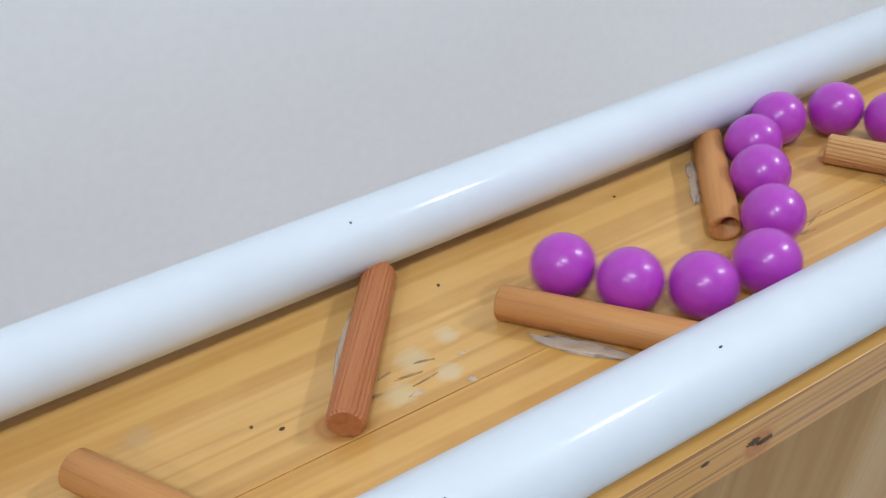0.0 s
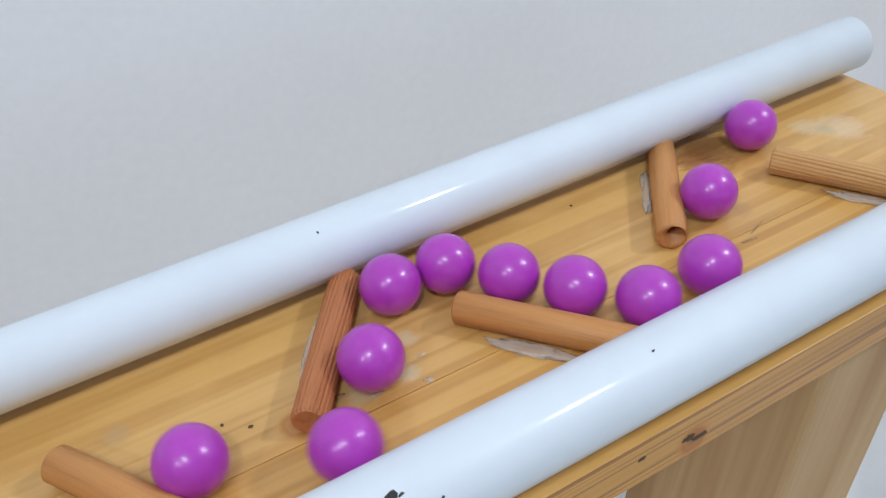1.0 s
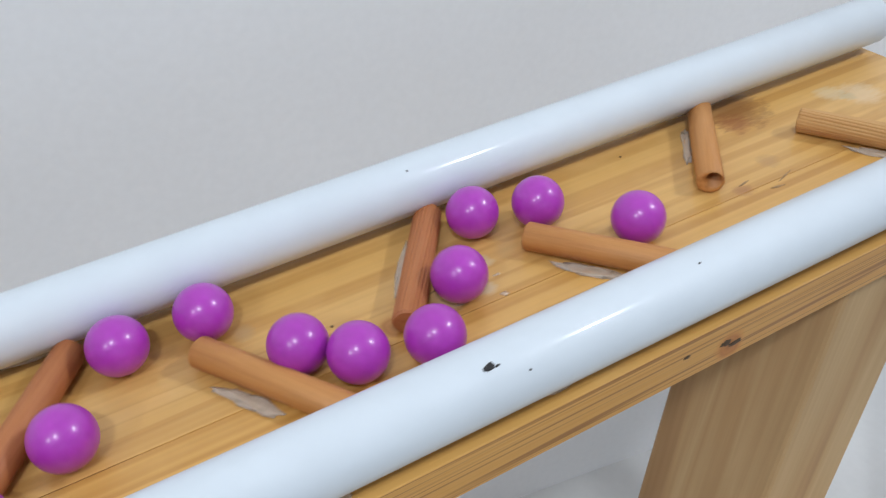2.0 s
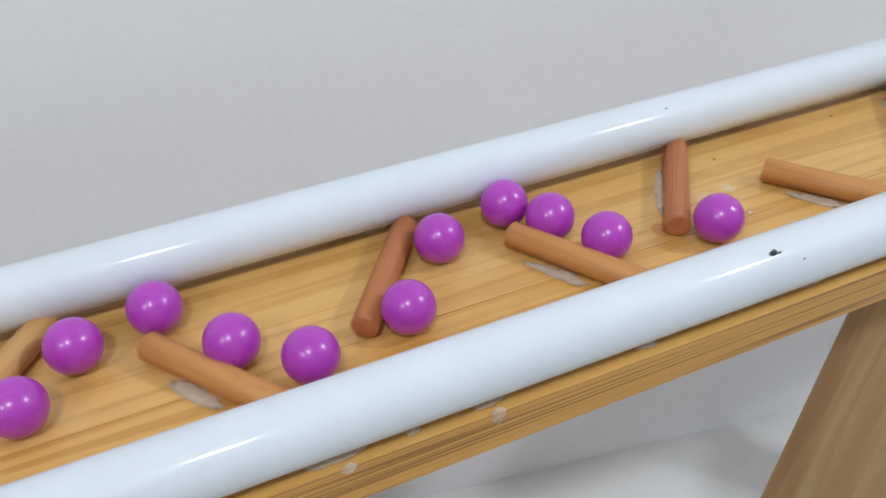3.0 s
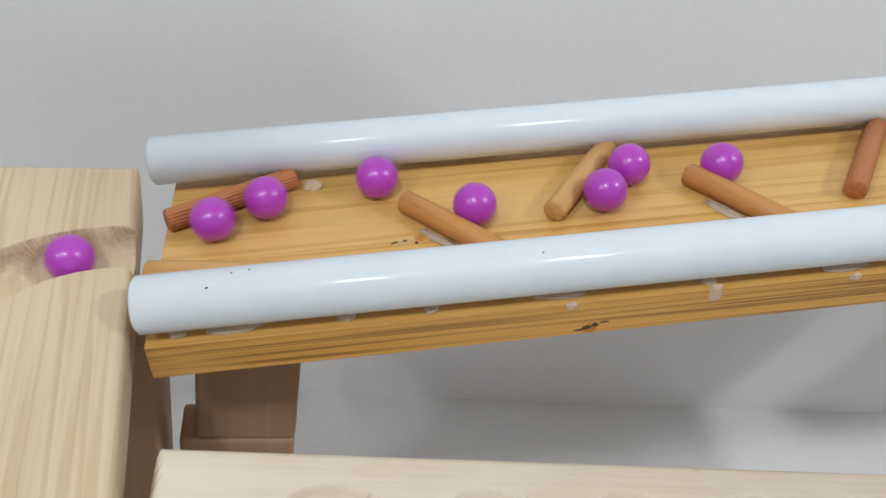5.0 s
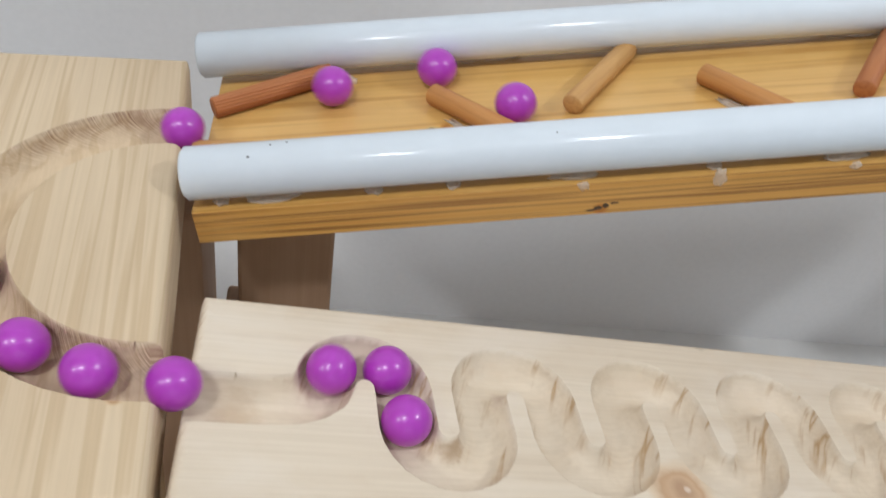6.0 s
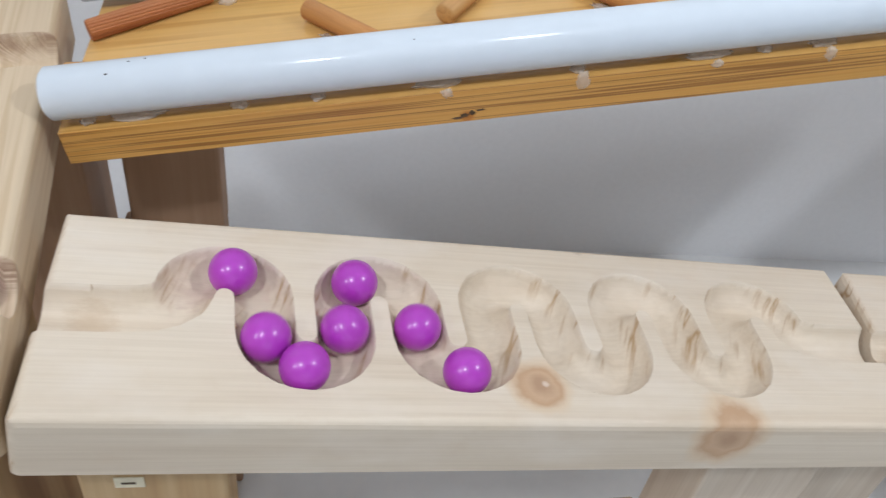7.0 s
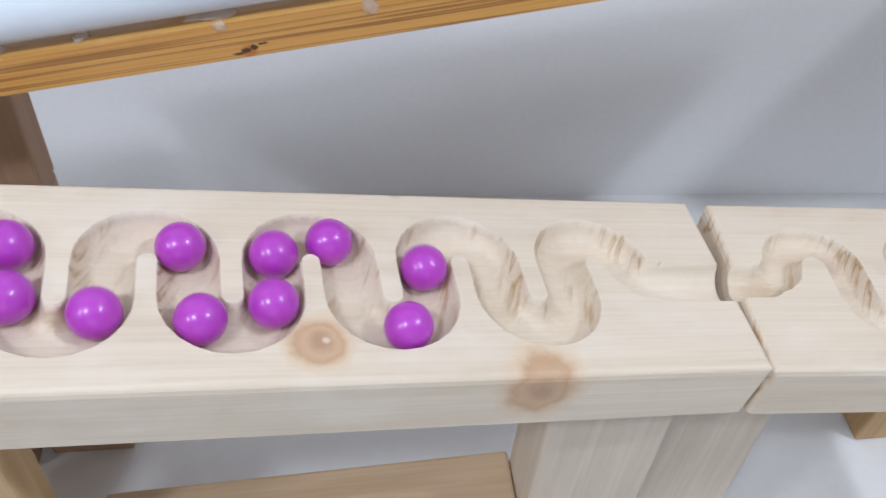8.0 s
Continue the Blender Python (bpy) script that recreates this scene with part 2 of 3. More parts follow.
STAIN = plain("brown_scratch", (.46, .28, .12), .6, .3, 900, .1)
PAPER = plain("pale_label_paper", (.80, .72, .52), .75, .06, 500, .05)
DARK_PINE = plain("pine_marks", (.10, .06, .03), .6, .3, 600, .1)


# ---- helpers for meshes ----
def part(name, bm, material, parent=None, label="", smooth=False):
    me = bpy.data.meshes.new(name)
    bm.to_mesh(me)
    bm.free()
    return mesh_part(name, me, material, parent, label, smooth)


def mesh_part(name, me, material, parent=None, label="", smooth=False):
    me.materials.append(material)
    for p in me.polygons:
        p.use_smooth = smooth
    ob = new(name, me)
    ob.parent = parent
    if label:
        ob["label"] = label
    return ob


def empty(name, m, label, category, group=""):
    ob = new(name)
    ob.matrix_world = m
    ob.empty_display_size = .02
    return tagged(ob, label, category, group)


def box_bm(x0, x1, y0, y1, z0, z1, bevel=0.0, seg=2):
    bm = bmesh.new()
    bmesh.ops.create_cube(bm, size=1)
    for v in bm.verts:
        v.co = ((x0 + x1) / 2 + v.co.x * (x1 - x0), (y0 + y1) / 2 + v.co.y * (y1 - y0), (z0 + z1) / 2 + v.co.z * (z1 - z0))
    if bevel:
        bmesh.ops.bevel(bm, geom=bm.edges[:], offset=bevel, segments=seg, profile=.5, affect="EDGES")
    return bm


def rod_bm(length, radius, sides=32, bevel=.0006, flutes=0, depth=.0004, bore=0.0):
    """A rod along z from 0 to length, with rounded rims; flutes: number of pressed grooves."""
    bm = bmesh.new()
    rings = [(0, radius - bevel), (bevel, radius), (length - bevel, radius), (length, radius - bevel)]
    loops = []
    n = flutes * 3 if flutes else sides
    if flutes:
        rings = rings[:2] + [(bevel + (length - 2 * bevel) * k / 10, radius) for k in range(1, 10)] + rings[2:]
    for z, r in rings:
        twist = .45 * z / length if flutes else 0
        deep = [r - (depth * (.4 + 1.1 * abs(math.sin(k * 2.3))) if flutes and k % 3 == 0 else 0) for k in range(n)]
        loops.append([bm.verts.new((deep[k] * math.cos(math.tau * k / n + twist), deep[k] * math.sin(math.tau * k / n + twist), z)) for k in range(n)])
    for a, b in zip(loops[:-1], loops[1:]):
        for k in range(n):
            bm.faces.new((a[k], a[(k + 1) % n], b[(k + 1) % n], b[k]))
    bm.faces.new(loops[0][::-1])
    if bore:
        c = Vector((radius * .22, radius * .22, 0))
        rim, pit = [[bm.verts.new((c.x + radius * f * math.cos(math.tau * k / n), c.y + radius * f * math.sin(math.tau * k / n), z)) for k in range(n)] for z, f in ((length, .62), (length - bore, .5))]
        for a, b in ((loops[-1], rim), (rim, pit)):
            for k in range(n):
                bm.faces.new((a[k], a[(k + 1) % n], b[(k + 1) % n], b[k]))
        bm.faces.new(pit)
    else:
        bm.faces.new(loops[-1])
    return bm


def along(a, b):
    """The pose of a rod from a to b."""
    d = Vector(b) - Vector(a)
    return Matrix.Translation(a) @ d.to_track_quat("Z", "Y").to_matrix().to_4x4()


def blob_bm(sx, sy, sz, seed, rough=.25):
    bm = bmesh.new()
    bmesh.ops.create_icosphere(bm, subdivisions=3, radius=1)
    for v in bm.verts:
        k = 1 + rough * (noise.noise(v.co * 1.7 + Vector((seed * 3.1, seed * 1.7, 0))) + .7 * noise.noise(v.co * 4.3 + Vector((seed * 1.3, seed * 2.9, 4))))
        v.co = (v.co.x * sx * k, v.co.y * sy * k, v.co.z * sz * k)
    return bm


# ---- the way that the balls take: zigzag between the dowels, U-turn, serpentine groove ----
BALL_R = 0.00875
ZIGZAG = [(.640, .060), (.610, .050), (.599, .056), (.590, .068), (.582, .079), (.572, .083), (.556, .080), (.543, .062), (.530, .046),
          (.515, .032), (.504, .031), (.490, .034), (.478, .046), (.466, .062), (.455, .076), (.445, .083), (.434, .077), (.417, .053),
          (.402, .034), (.388, .036), (.370, .045), (.358, .064), (.347, .081), (.335, .085), (.318, .077), (.295, .047), (.274, .034),
          (.260, .036), (.247, .043), (.238, .054), (.229, .066), (.220, .078), (.209, .081), (.195, .072), (.184, .064), (.166, .044),
          (.155, .036), (.142, .040), (.130, .046), (.121, .055), (.113, .066), (.105, .076), (.090, .081), (.077, .077), (.050, .075),
          (.030, .064), (.012, .055)]
TURN_R, TURN_W = .062, .0115      # U-turn groove: radius of its middle line, half its width
SNAKE_W, STEP = .0104, .0555      # serpentine groove: half its width, length of one loop


def arc(cx, cy, r, a0, a1, n=13):
    return [(cx + r * math.cos(radians(a0 + (a1 - a0) * k / (n - 1))), cy + r * math.sin(radians(a0 + (a1 - a0) * k / (n - 1)))) for k in range(n)]


def turn_line():
    return [(.012, TURN_R)] + arc(-.004, 0, TURN_R, 90, 270, 25) + [(.012, -TURN_R)]


def snake_line():
    pts = [(-.01, -.046), (.012, -.0457), (.022, -.0455), (.030, -.0447), (.036, -.0425), (.0398, -.0395)]
    for k in range(5):
        pts += arc(.0553 + k * STEP, -.0372, .0137, 172 if k == 0 else 180, 0)
        if k < 4:
            pts += arc(.0553 + (k + .5) * STEP, -.053, .01405, 180, 360)
    return pts + [(.2925, -.041), (.2965, -.0448), (.303, -.0465), (.315, -.047), (.36, -.047)]


def densify(pts, step=.001):
    out = []
    for a, b in zip(pts[:-1], pts[1:]):
        n = max(1, int(math.dist(a, b) / step))
        out += [tuple(p + (q - p) * k / n for p, q in zip(a, b)) for k in range(n)]
    return out + [tuple(pts[-1])]


def carved(name, x0, x1, y0, y1, thick, line, w, cell, edge, material, parent=None, rough=0.0, seed=0, skew=0.0):
    """A plank with a round-bottomed groove of half width w milled along line into its top, and rounded upper edges."""
    nx, ny = int(round((x1 - x0) / cell)) + 1, int(round((y1 - y0) / cell)) + 1
    gx, gy = np.meshgrid(np.linspace(x0, x1, nx), np.linspace(y0, y1, ny), indexing="ij")
    pts = np.stack([gx.ravel(), gy.ravel()], 1)
    pl = np.array(line)
    best, near = np.full(len(pts), 9.0), np.zeros_like(pts)
    for a, b in zip(pl[:-1], pl[1:]):
        d = b - a
        s = np.clip((pts - a) @ d / max(d @ d, 1e-12), 0, 1)
        q = a + s[:, None] * d
        dist = np.linalg.norm(pts - q, axis=1)
        hit = dist < best
        best[hit], near[hit] = dist[hit], q[hit]
    rim = np.minimum(np.minimum(pts[:, 0] - x0, x1 - pts[:, 0]), np.minimum(pts[:, 1] - y0, y1 - pts[:, 1]))
    lip = (np.abs(best - w) < cell * .55) & (rim > cell * .5)
    out = (pts - near) / np.maximum(best, 1e-9)[:, None]
    pts[lip] = near[lip] + out[lip] * w
    best[lip] = w
    z = np.where(best < w, -np.sqrt(np.maximum(w * w - best * best, 0)), 0.0)
    if rough:
        wav = np.array([noise.noise(Vector((x * 160 + seed, y * 160, 0))) + .6 * noise.noise(Vector((x * 420 + seed, y * 420, 5))) for x, y in pts])
        z = np.where(best < w * .97, z + rough * wav, z)
    e = np.clip(edge - rim, 0, edge)
    z = np.minimum(z, -(edge - np.sqrt(np.maximum(edge * edge - e * e, 0))))
    for cx, cy, sx, sy in ((x0, y0, 1, 1), (x0, y1, 1, -1), (x1, y0, -1, 1), (x1, y1, -1, -1)):
        d = np.stack([(pts[:, 0] - cx) * sx, (pts[:, 1] - cy) * sy], 1) - edge
        far = np.linalg.norm(d, axis=1)
        hit = (d < 0).all(1) & (far > edge)
        d = d[hit] * (edge / far[hit])[:, None] + edge
        pts[hit] = np.stack([cx + d[:, 0] * sx, cy + d[:, 1] * sy], 1)
    pts[:, 0] -= skew * (y1 - pts[:, 1]) / (y1 - y0) * np.clip(1 - (pts[:, 0] - x0) / .03, 0, 1)   # an end sawn a little off square
    verts = [(float(x), float(y), float(h)) for (x, y), h in zip(pts, z)]
    faces = [(i * ny + j, (i + 1) * ny + j, (i + 1) * ny + j + 1, i * ny + j + 1) for i in range(nx - 1) for j in range(ny - 1)]
    top_faces = len(faces)
    border = [i * ny for i in range(nx)] + [(nx - 1) * ny + j for j in range(1, ny)] + [i * ny + ny - 1 for i in range(nx - 2, -1, -1)] + [j for j in range(ny - 2, 0, -1)]
    low, base = [], len(verts)
    c = Vector(((x0 + x1) / 2, (y0 + y1) / 2))
    for k, v in enumerate(border):
        verts.append((verts[v][0], verts[v][1], -thick + .0015))
    for k, v in enumerate(border):
        verts.append((verts[v][0] + .0015 * (1 if verts[v][0] < c.x else -1), verts[v][1] + .0015 * (1 if verts[v][1] < c.y else -1), -thick))
    n = len(border)
    for k in range(n):
        k2 = (k + 1) % n
        faces.append((border[k2], border[k], base + k, base + k2))
        faces.append((base + k2, base + k, base + n + k, base + n + k2))
    faces.append([base + n + k for k in range(n)][::-1])
    me = bpy.data.meshes.new(name)
    me.from_pydata(verts, [], faces)
    me.materials.append(material)
    inside = best.reshape(nx, ny) < w
    for f, p in enumerate(me.polygons):
        if f < top_faces:
            i, j = divmod(f, ny - 1)
            p.use_smooth = bool(inside[i, j] or inside[i + 1, j + 1] or inside[i + 1, j] or inside[i, j + 1])
    ob = new(name, me)
    ob.parent = parent
    return ob


# ---- the room ----
TABLE_Z, WALL_Y, WALL_TURN = -.07, .2653, -1.86   # the wall behind stands a little askew to the ramp


def room():
    part("table_top", box_bm(-1.1, 1.7, -.34, .36, TABLE_Z - .03, TABLE_Z, .0006), TABLE_PAINT)
    tagged(bpy.data.objects["table_top"], "white laminate table top against the wall", "table", kind="structure")
    for name, b, mt in (("wall_north", (-2.68, 2.68, 0, .10, -.80, 1.90), WALL_PAINT), 
                        ("wall_west", (-2.7, -2.6, -2.8, .45, -.80, 1.90), DIM_PAINT), ("wall_east", (2.6, 2.7, -2.8, .45, -.80, 1.90), DIM_PAINT),
                        ("ceiling", (-2.7, 2.7, -2.8, .45, 1.90, 2.0), WALL_PAINT), ("floor", (-2.7, 2.7, -2.8, .45, -.90, -.80), FLOOR_TILE)):
        tagged(part(name, box_bm(*b), mt), "plain light painted " + name.split("_")[0], name.split("_")[0], kind="structure")
    bpy.data.objects["wall_north"].matrix_world = pose(0, WALL_Y, 0, 0, 0, WALL_TURN)
    # the wall behind the camera, with an opening for the added fill light
    for name, b in (("wall_south_1", (-2.6, -.56, -2.8, -2.7, -.80, 1.90)), ("wall_south_2", (1.36, 2.6, -2.8, -2.7, -.80, 1.90)), ("wall_south_3", (-.56, 1.36, -2.8, -2.7, -.80, .19)), ("wall_south_4", (-.56, 1.36, -2.8, -2.7, 1.31, 1.90))):
        tagged(part(name, box_bm(*b), DIM_PAINT), "plain light painted wall beside the fill light opening", "wall", kind="structure")


# ---- the upper ramp with its tubes and dowels ----
TUBE_R, TUBE_Z, NEAR_Y, FAR_Y, THICK = .0102, .0129, .0078, .0998, .0150
DOWEL_R, DOWEL_LONG = .0047, .056
PEGS = [  # one end, a point towards the other end, material, flutes
    ((.5747, .0657), (.5920, .0349), "pale", 22), ((.5530, .0960), (.5135, .0465), "plain", 0), ((.4486, .0627), (.4757, .0265), "plain", 0),
    ((.3966, .0466), (.4312, .0954), "dark", 22), ((.3416, .0694), (.3636, .0324), "plain", 0), ((.2777, .0455), (.3119, .0927), "dark", 0),
    ((.2151, .0678), (.2401, .0327), "plain", 0), ((.1540, .0497), (.1871, .0930), "pale", 0), ((.0960, .0664), (.1226, .0355), "plain", 0),
    ((.0009, .0670), (.0497, .0898), "dark", 20), ((-.0036, .0385), (.0421, .0315), "pale", 0)]


def ramp():
    top = empty("marble_ramp", RAMP, "sloping pine board with white tube rails and glued dowel pegs", "marble run")
    # two staves glued edge to edge make the board
    for y0, y1, mt, label in ((0, .0455, NEAR_WOOD, "orange varnished pine stave"), (.0456, .1085, BOARD_WOOD, "yellow varnished pine stave")):
        stave = part("board_stave", box_bm(0, .653, y0, y1, -THICK, 0, .0002 if y0 else .0003), mt, top, label)
        stave.data.materials.append(BOARD_EDGE)
        for p in stave.data.polygons:
            if abs(p.normal.z) < .6:
                p.material_index = 1
    for name, y, x0, x1 in (("rail", NEAR_Y, -.001, .655), ("rail", FAR_Y, -.0075, .655)):
        rail = part(name, rod_bm(x1 - x0, TUBE_R, 64, .0014), PIPE_WHITE, top, "glossy white tube rail", True)
        rail.matrix_local = along((x0, y, TUBE_Z), (x1, y, TUBE_Z))
    mats = {"plain": DOWEL_WOOD, "dark": DOWEL_DARK, "pale": DOWEL_PALE}
    for a, b, kind, flutes in PEGS:
        d = (Vector(b) - Vector(a)).normalized() * DOWEL_LONG
        peg = part("peg", rod_bm(DOWEL_LONG, DOWEL_R, 28, .0007, flutes, .00022, .014 if a[0] == .5530 else 0), mats[kind], top, "fluted beech dowel peg" if flutes else "brown beech dowel peg", not flutes)
        h = DOWEL_R - (.0025 if a[0] == -.0036 else 0)
        peg.matrix_local = along((*a, h), (a[0] + d.x, a[1] + d.y, h))
    # hot glue squeezed out beside the slanting pegs
    for k, (i, at, long, wide) in enumerate([(0, .55, .011, .0032), (2, .42, .012, .0034), (4, .40, .011, .0034), (6, .42, .011, .0032), (8, .46, .011, .0032), (1, .45, .013, .0022), (7, .6, .007, .0018), (3, .55, .015, .0024)]):
        a, b = Vector(PEGS[i][0]), Vector(PEGS[i][1])
        d = (b - a).normalized()
        side = Vector((d.y, -d.x))
        if side.x > 0:
            side = -side
        c = a + d * DOWEL_LONG * at + side * (DOWEL_R + wide * .35)
        bead = part("glue_bead", blob_bm(long * .95, wide * .7, .0004, k, .55), GLUE, top, "milky dried glue bead", True)
        bead.matrix_local = pose(c.x, c.y, .0004, 0, 0, math.degrees(math.atan2(d.y, d.x)))
    blob = part("glue_bead", blob_bm(.0042, .0036, .0022, 31, .3), GLUE, top, "milky dried glue blob", True)
    blob.matrix_local = pose(.0585, .0890, .0006)
    # glue between the tube and the board's edge, some of it run down
    for k, (x0, x1, drip) in enumerate([(.020, .041, 0), (.066, .073, 0), (.097, .103, 0), (.138, .156, .35), (.199, .205, 1), (.245, .262, .2), (.273, .279, 0), (.294, .305, .7), (.008, .014, 0), (.350, .358, 0)]):
        bead = part("glue_bead", blob_bm((x1 - x0) / 2, .0030, .0016, k + 40, .35), GLUE, top, "milky dried glue bead", True)
        bead.matrix_local = pose((x0 + x1) / 2, .0054, .0010)
        if drip:
            run = part("glue_drip", blob_bm(.0020 + .0006 * drip, .0009, .0026 * drip + .0012, k + 60, .4), GLUE, top, "milky run of dried glue", True)
            run.matrix_local = pose(x0 * .35 + x1 * .65, .0000, -.0002 - .0012 * drip)
    for k, (x, y, w) in enumerate([(.30, .1025, .02), (.45, .1025, .025), (.12, .1025, .02), (.56, .1025, .02), (.52, .0085, .02), (.62, .0085, .02), (.42, .0085, .015)]):
        bead = part("glue_bead", blob_bm(w, .0045, .0022, k + 80, .3), GLUE, top, "milky dried glue bead", True)
        bead.matrix_local = pose(x, y, .0014)
    # smears, stains and specks on the board
    for k, (x, y, sx, sy, mt, label) in enumerate([
            (.4300, .0468, .0013, .0010, GLUE, "small glue drop"),
            (.3794, .0627, .0004, .0005, DARK_PINE, ""), (.3852, .0581, .0006, .0005, DARK_PINE, ""), (.4420, .0830, .0004, .0006, DARK_PINE, ""), (.5090, .0890, .0005, .0004, DARK_PINE, ""), (.0900, .0452, .0014, .0005, DARK_PINE, ""),
            (.0940, .0460, .0009, .0005, DARK_PINE, ""), (.0985, .0440, .0007, .0008, DARK_PINE, ""),
            (.4180, .0565, .0034, .0004, STAIN, ""), (.4235, .0590, .0026, .0004, STAIN, ""), (.4130, .0600, .0022, .0003, STAIN, ""), (.4205, .0530, .0040, .0003, STAIN, ""), (.4080, .0550, .0016, .0005, STAIN, ""),
            (.5400, .0420, .0030, .0005, STAIN, ""), (.5470, .0455, .0042, .0003, STAIN, ""), (.5320, .0500, .0026, .0004, STAIN, ""), (.4330, .0560, .0012, .0006, GLUE, "small glue drop"), (.4165, .0500, .0022, .0006, GLUE, "glue smear")]):
        spot = part("smear" if mt == GLUE else "speck", blob_bm(sx, sy, .0003, k + 100, .5), mt, top, label, True)
        spot.matrix_local = pose(x, y, 0, 0, 0, (k * 29) % 37 - 18)
    for k, (x, z, sx, sz) in enumerate([(.1560, -.0118, .0016, .0009), (.1590, -.0110, .0013, .0010), (.1535, -.0128, .0022, .0005), (.1625, -.0100, .0018, .0004), (.4760, -.0085, .0020, .0012), (.4800, -.0100, .0024, .0008), (.4610, -.0060, .0012, .0006)]):
        mark = part("dark_mark", blob_bm(sx, .0002, sz, k + 170, .5), DARK_PINE, top, "dark knot mark on the board's edge", True)
        mark.matrix_local = pose(x, 0, z)
    # chipped enamel on the tubes
    for k, (x, off, rail_y, lx, ly) in enumerate([(.3975, -.0046, NEAR_Y, .0034, .0013), (.3995, -.0050, NEAR_Y, .0012, .0005), (.0250, -.0050, NEAR_Y, .0011, .0005), (.0390, .0010, NEAR_Y, .0008, .0004), (.0330, .0000, NEAR_Y, .0007, .0004),
                                                 (.4070, -.0082, NEAR_Y, .0006, .0005), (.4240, -.0050, FAR_Y, .0005, .0007), (.4660, -.0030, NEAR_Y, .0009, .0004), (.1390, -.0040, NEAR_Y, .0005, .0004)]):
        a = math.asin(off / TUBE_R)
        chip = part("chip", blob_bm(lx * .55, ly * .6, .0002, k + 130, .5), CHIP, top, "dark chip in the enamel", True)
        chip.matrix_local = Matrix.Translation((x, rail_y + off, TUBE_Z + TUBE_R * math.cos(a))) @ pose(0, 0, 0, -math.degrees(a), 0, 12)
    return top


# ---- blocks and posts ----
def blocks():
    ob = carved("turning_block", -.112, 0, -.108, .112, .030, turn_line(), TURN_W, .0007, .004, TURN_WOOD, None, .00015, 3)
    ob.matrix_world = TURN
    tagged(ob, "pale pine block with a milled U-turn groove", "block")
    ob = carved("serpentine_block", 0, .335, -.0906, 0, .0300, snake_line(), SNAKE_W, .0005, .0032, PALE_WOOD, None, .00022, 1, .007)
    ob.matrix_world = SNAKE
    tagged(ob, "pale pine plank with a milled serpentine groove", "block")
    line = [(x - .018 if x > .02 else x, y) for x, y in snake_line() if x < .30]
    ob = carved("serpentine_block", 0, .28, -.0906, 0, .0300, line, .0084, .0007, .0028, PALE_WOOD, None, .00030, 7)
    ob.matrix_world = NEXT
    tagged(ob, "second pale pine plank with a milled groove", "block")


def post(x0, x1, y0, y1, z1, material, label, z0=TABLE_Z):
    ob = part("support_post", box_bm(0, x1 - x0, 0, y1 - y0, 0, z1 - z0, .0018), material)
    ob.matrix_world = pose(x0, y0, z0)
    return tagged(ob, label, "post")


def posts():
    post(.013, .0555, .034, .056, .222, RED_WOOD, "reddish brown pine post under the ramp's foot", .1472)
    post(.006, .0553, .0335, .0555, .147, RED_WOOD, "broader brown pine block under the short post")
    post(.531, .577, .004, .062, .312, POST_WOOD, "brown square pine post under the ramp's head")
    post(-.060, -.001, .024, .066, .212, RED_WOOD, "reddish brown pine post under the turning block")
    post(-.095, -.010, -.112, -.040, .205, POST_WOOD, "pine post under the turning block's front")
    front = post(.016, .068, -.1085, -.0855, .1855, POST_WOOD, "brown pine post with a pale label under the serpentine plank")
    label = part("paper_label", box_bm(.0126, .0230, -.0006, 0, .2317, .2380, .0002), PAPER, front, "small pale paper label")
    part("print_bar", box_bm(.0150, .0200, -.0008, -.0005, .2342, .2352), DARK_PINE, label, "dark unreadable print")
    post(.268, .322, -.090, -.055, .1425, GREY_WOOD, "pale pine post under the plank's end")
    post(.325, .388, -.068, -.030, .1405, GREY_WOOD, "pale pine post under the second plank")
    ob = part("base_beam", box_bm(-.1985, 0, -.125, -.052, -.050, 0, .002), BEAM_WOOD)
    ob.matrix_world = pose(.2674, 0, .0475, 0, -4.5, 0)
    tagged(ob, "rough pine beam fixed between two posts", "beam")
    # unseen board taken to feed the ramp, added to shade the wall
    ob = part("unseen_feeder_board", box_bm(0, .30, 0, .1085, -.018, 0, .0012), BOARD_WOOD)
    ob.matrix_world = pose(.766, 0, .452, 0, -10, 0)
    tagged(ob, "unseen varnished pine board taken to feed the ramp, added to shade the wall", "board")
    post(.84, .88, .03, .075, .445, POST_WOOD, "unseen pine post added under the feeding board")
    # unseen board beyond the turning block, added to shade the wall's upper left
    ob = part("wall_shade_board", box_bm(-.66, 0, 0, .30, -.018, 0, .0012), BOARD_WOOD)
    ob.matrix_world = pose(-.356, -.20, .612)
    tagged(ob, "unseen varnished pine board added to shade the wall", "board")
    post(-.80, -.74, -.12, -.06, .5935, POST_WOOD, "tall unseen pine post added under the shading board")


# ---- balls ----
BALLS = []


def ball():
    bm = bmesh.new()
    bmesh.ops.create_uvsphere(bm, u_segments=48, v_segments=24, radius=BALL_R)
    return tagged(part("ball", bm, BALL_PURPLE, None, "", True), "glossy pearl purple plastic ball rolling in the track", "ball", "balls of the marble run")


room()
ramp()
blocks()
posts()
first = ball()
BALLS.append(first)
for _ in range(10):
    BALLS.append(copy_thing(first, Matrix()))


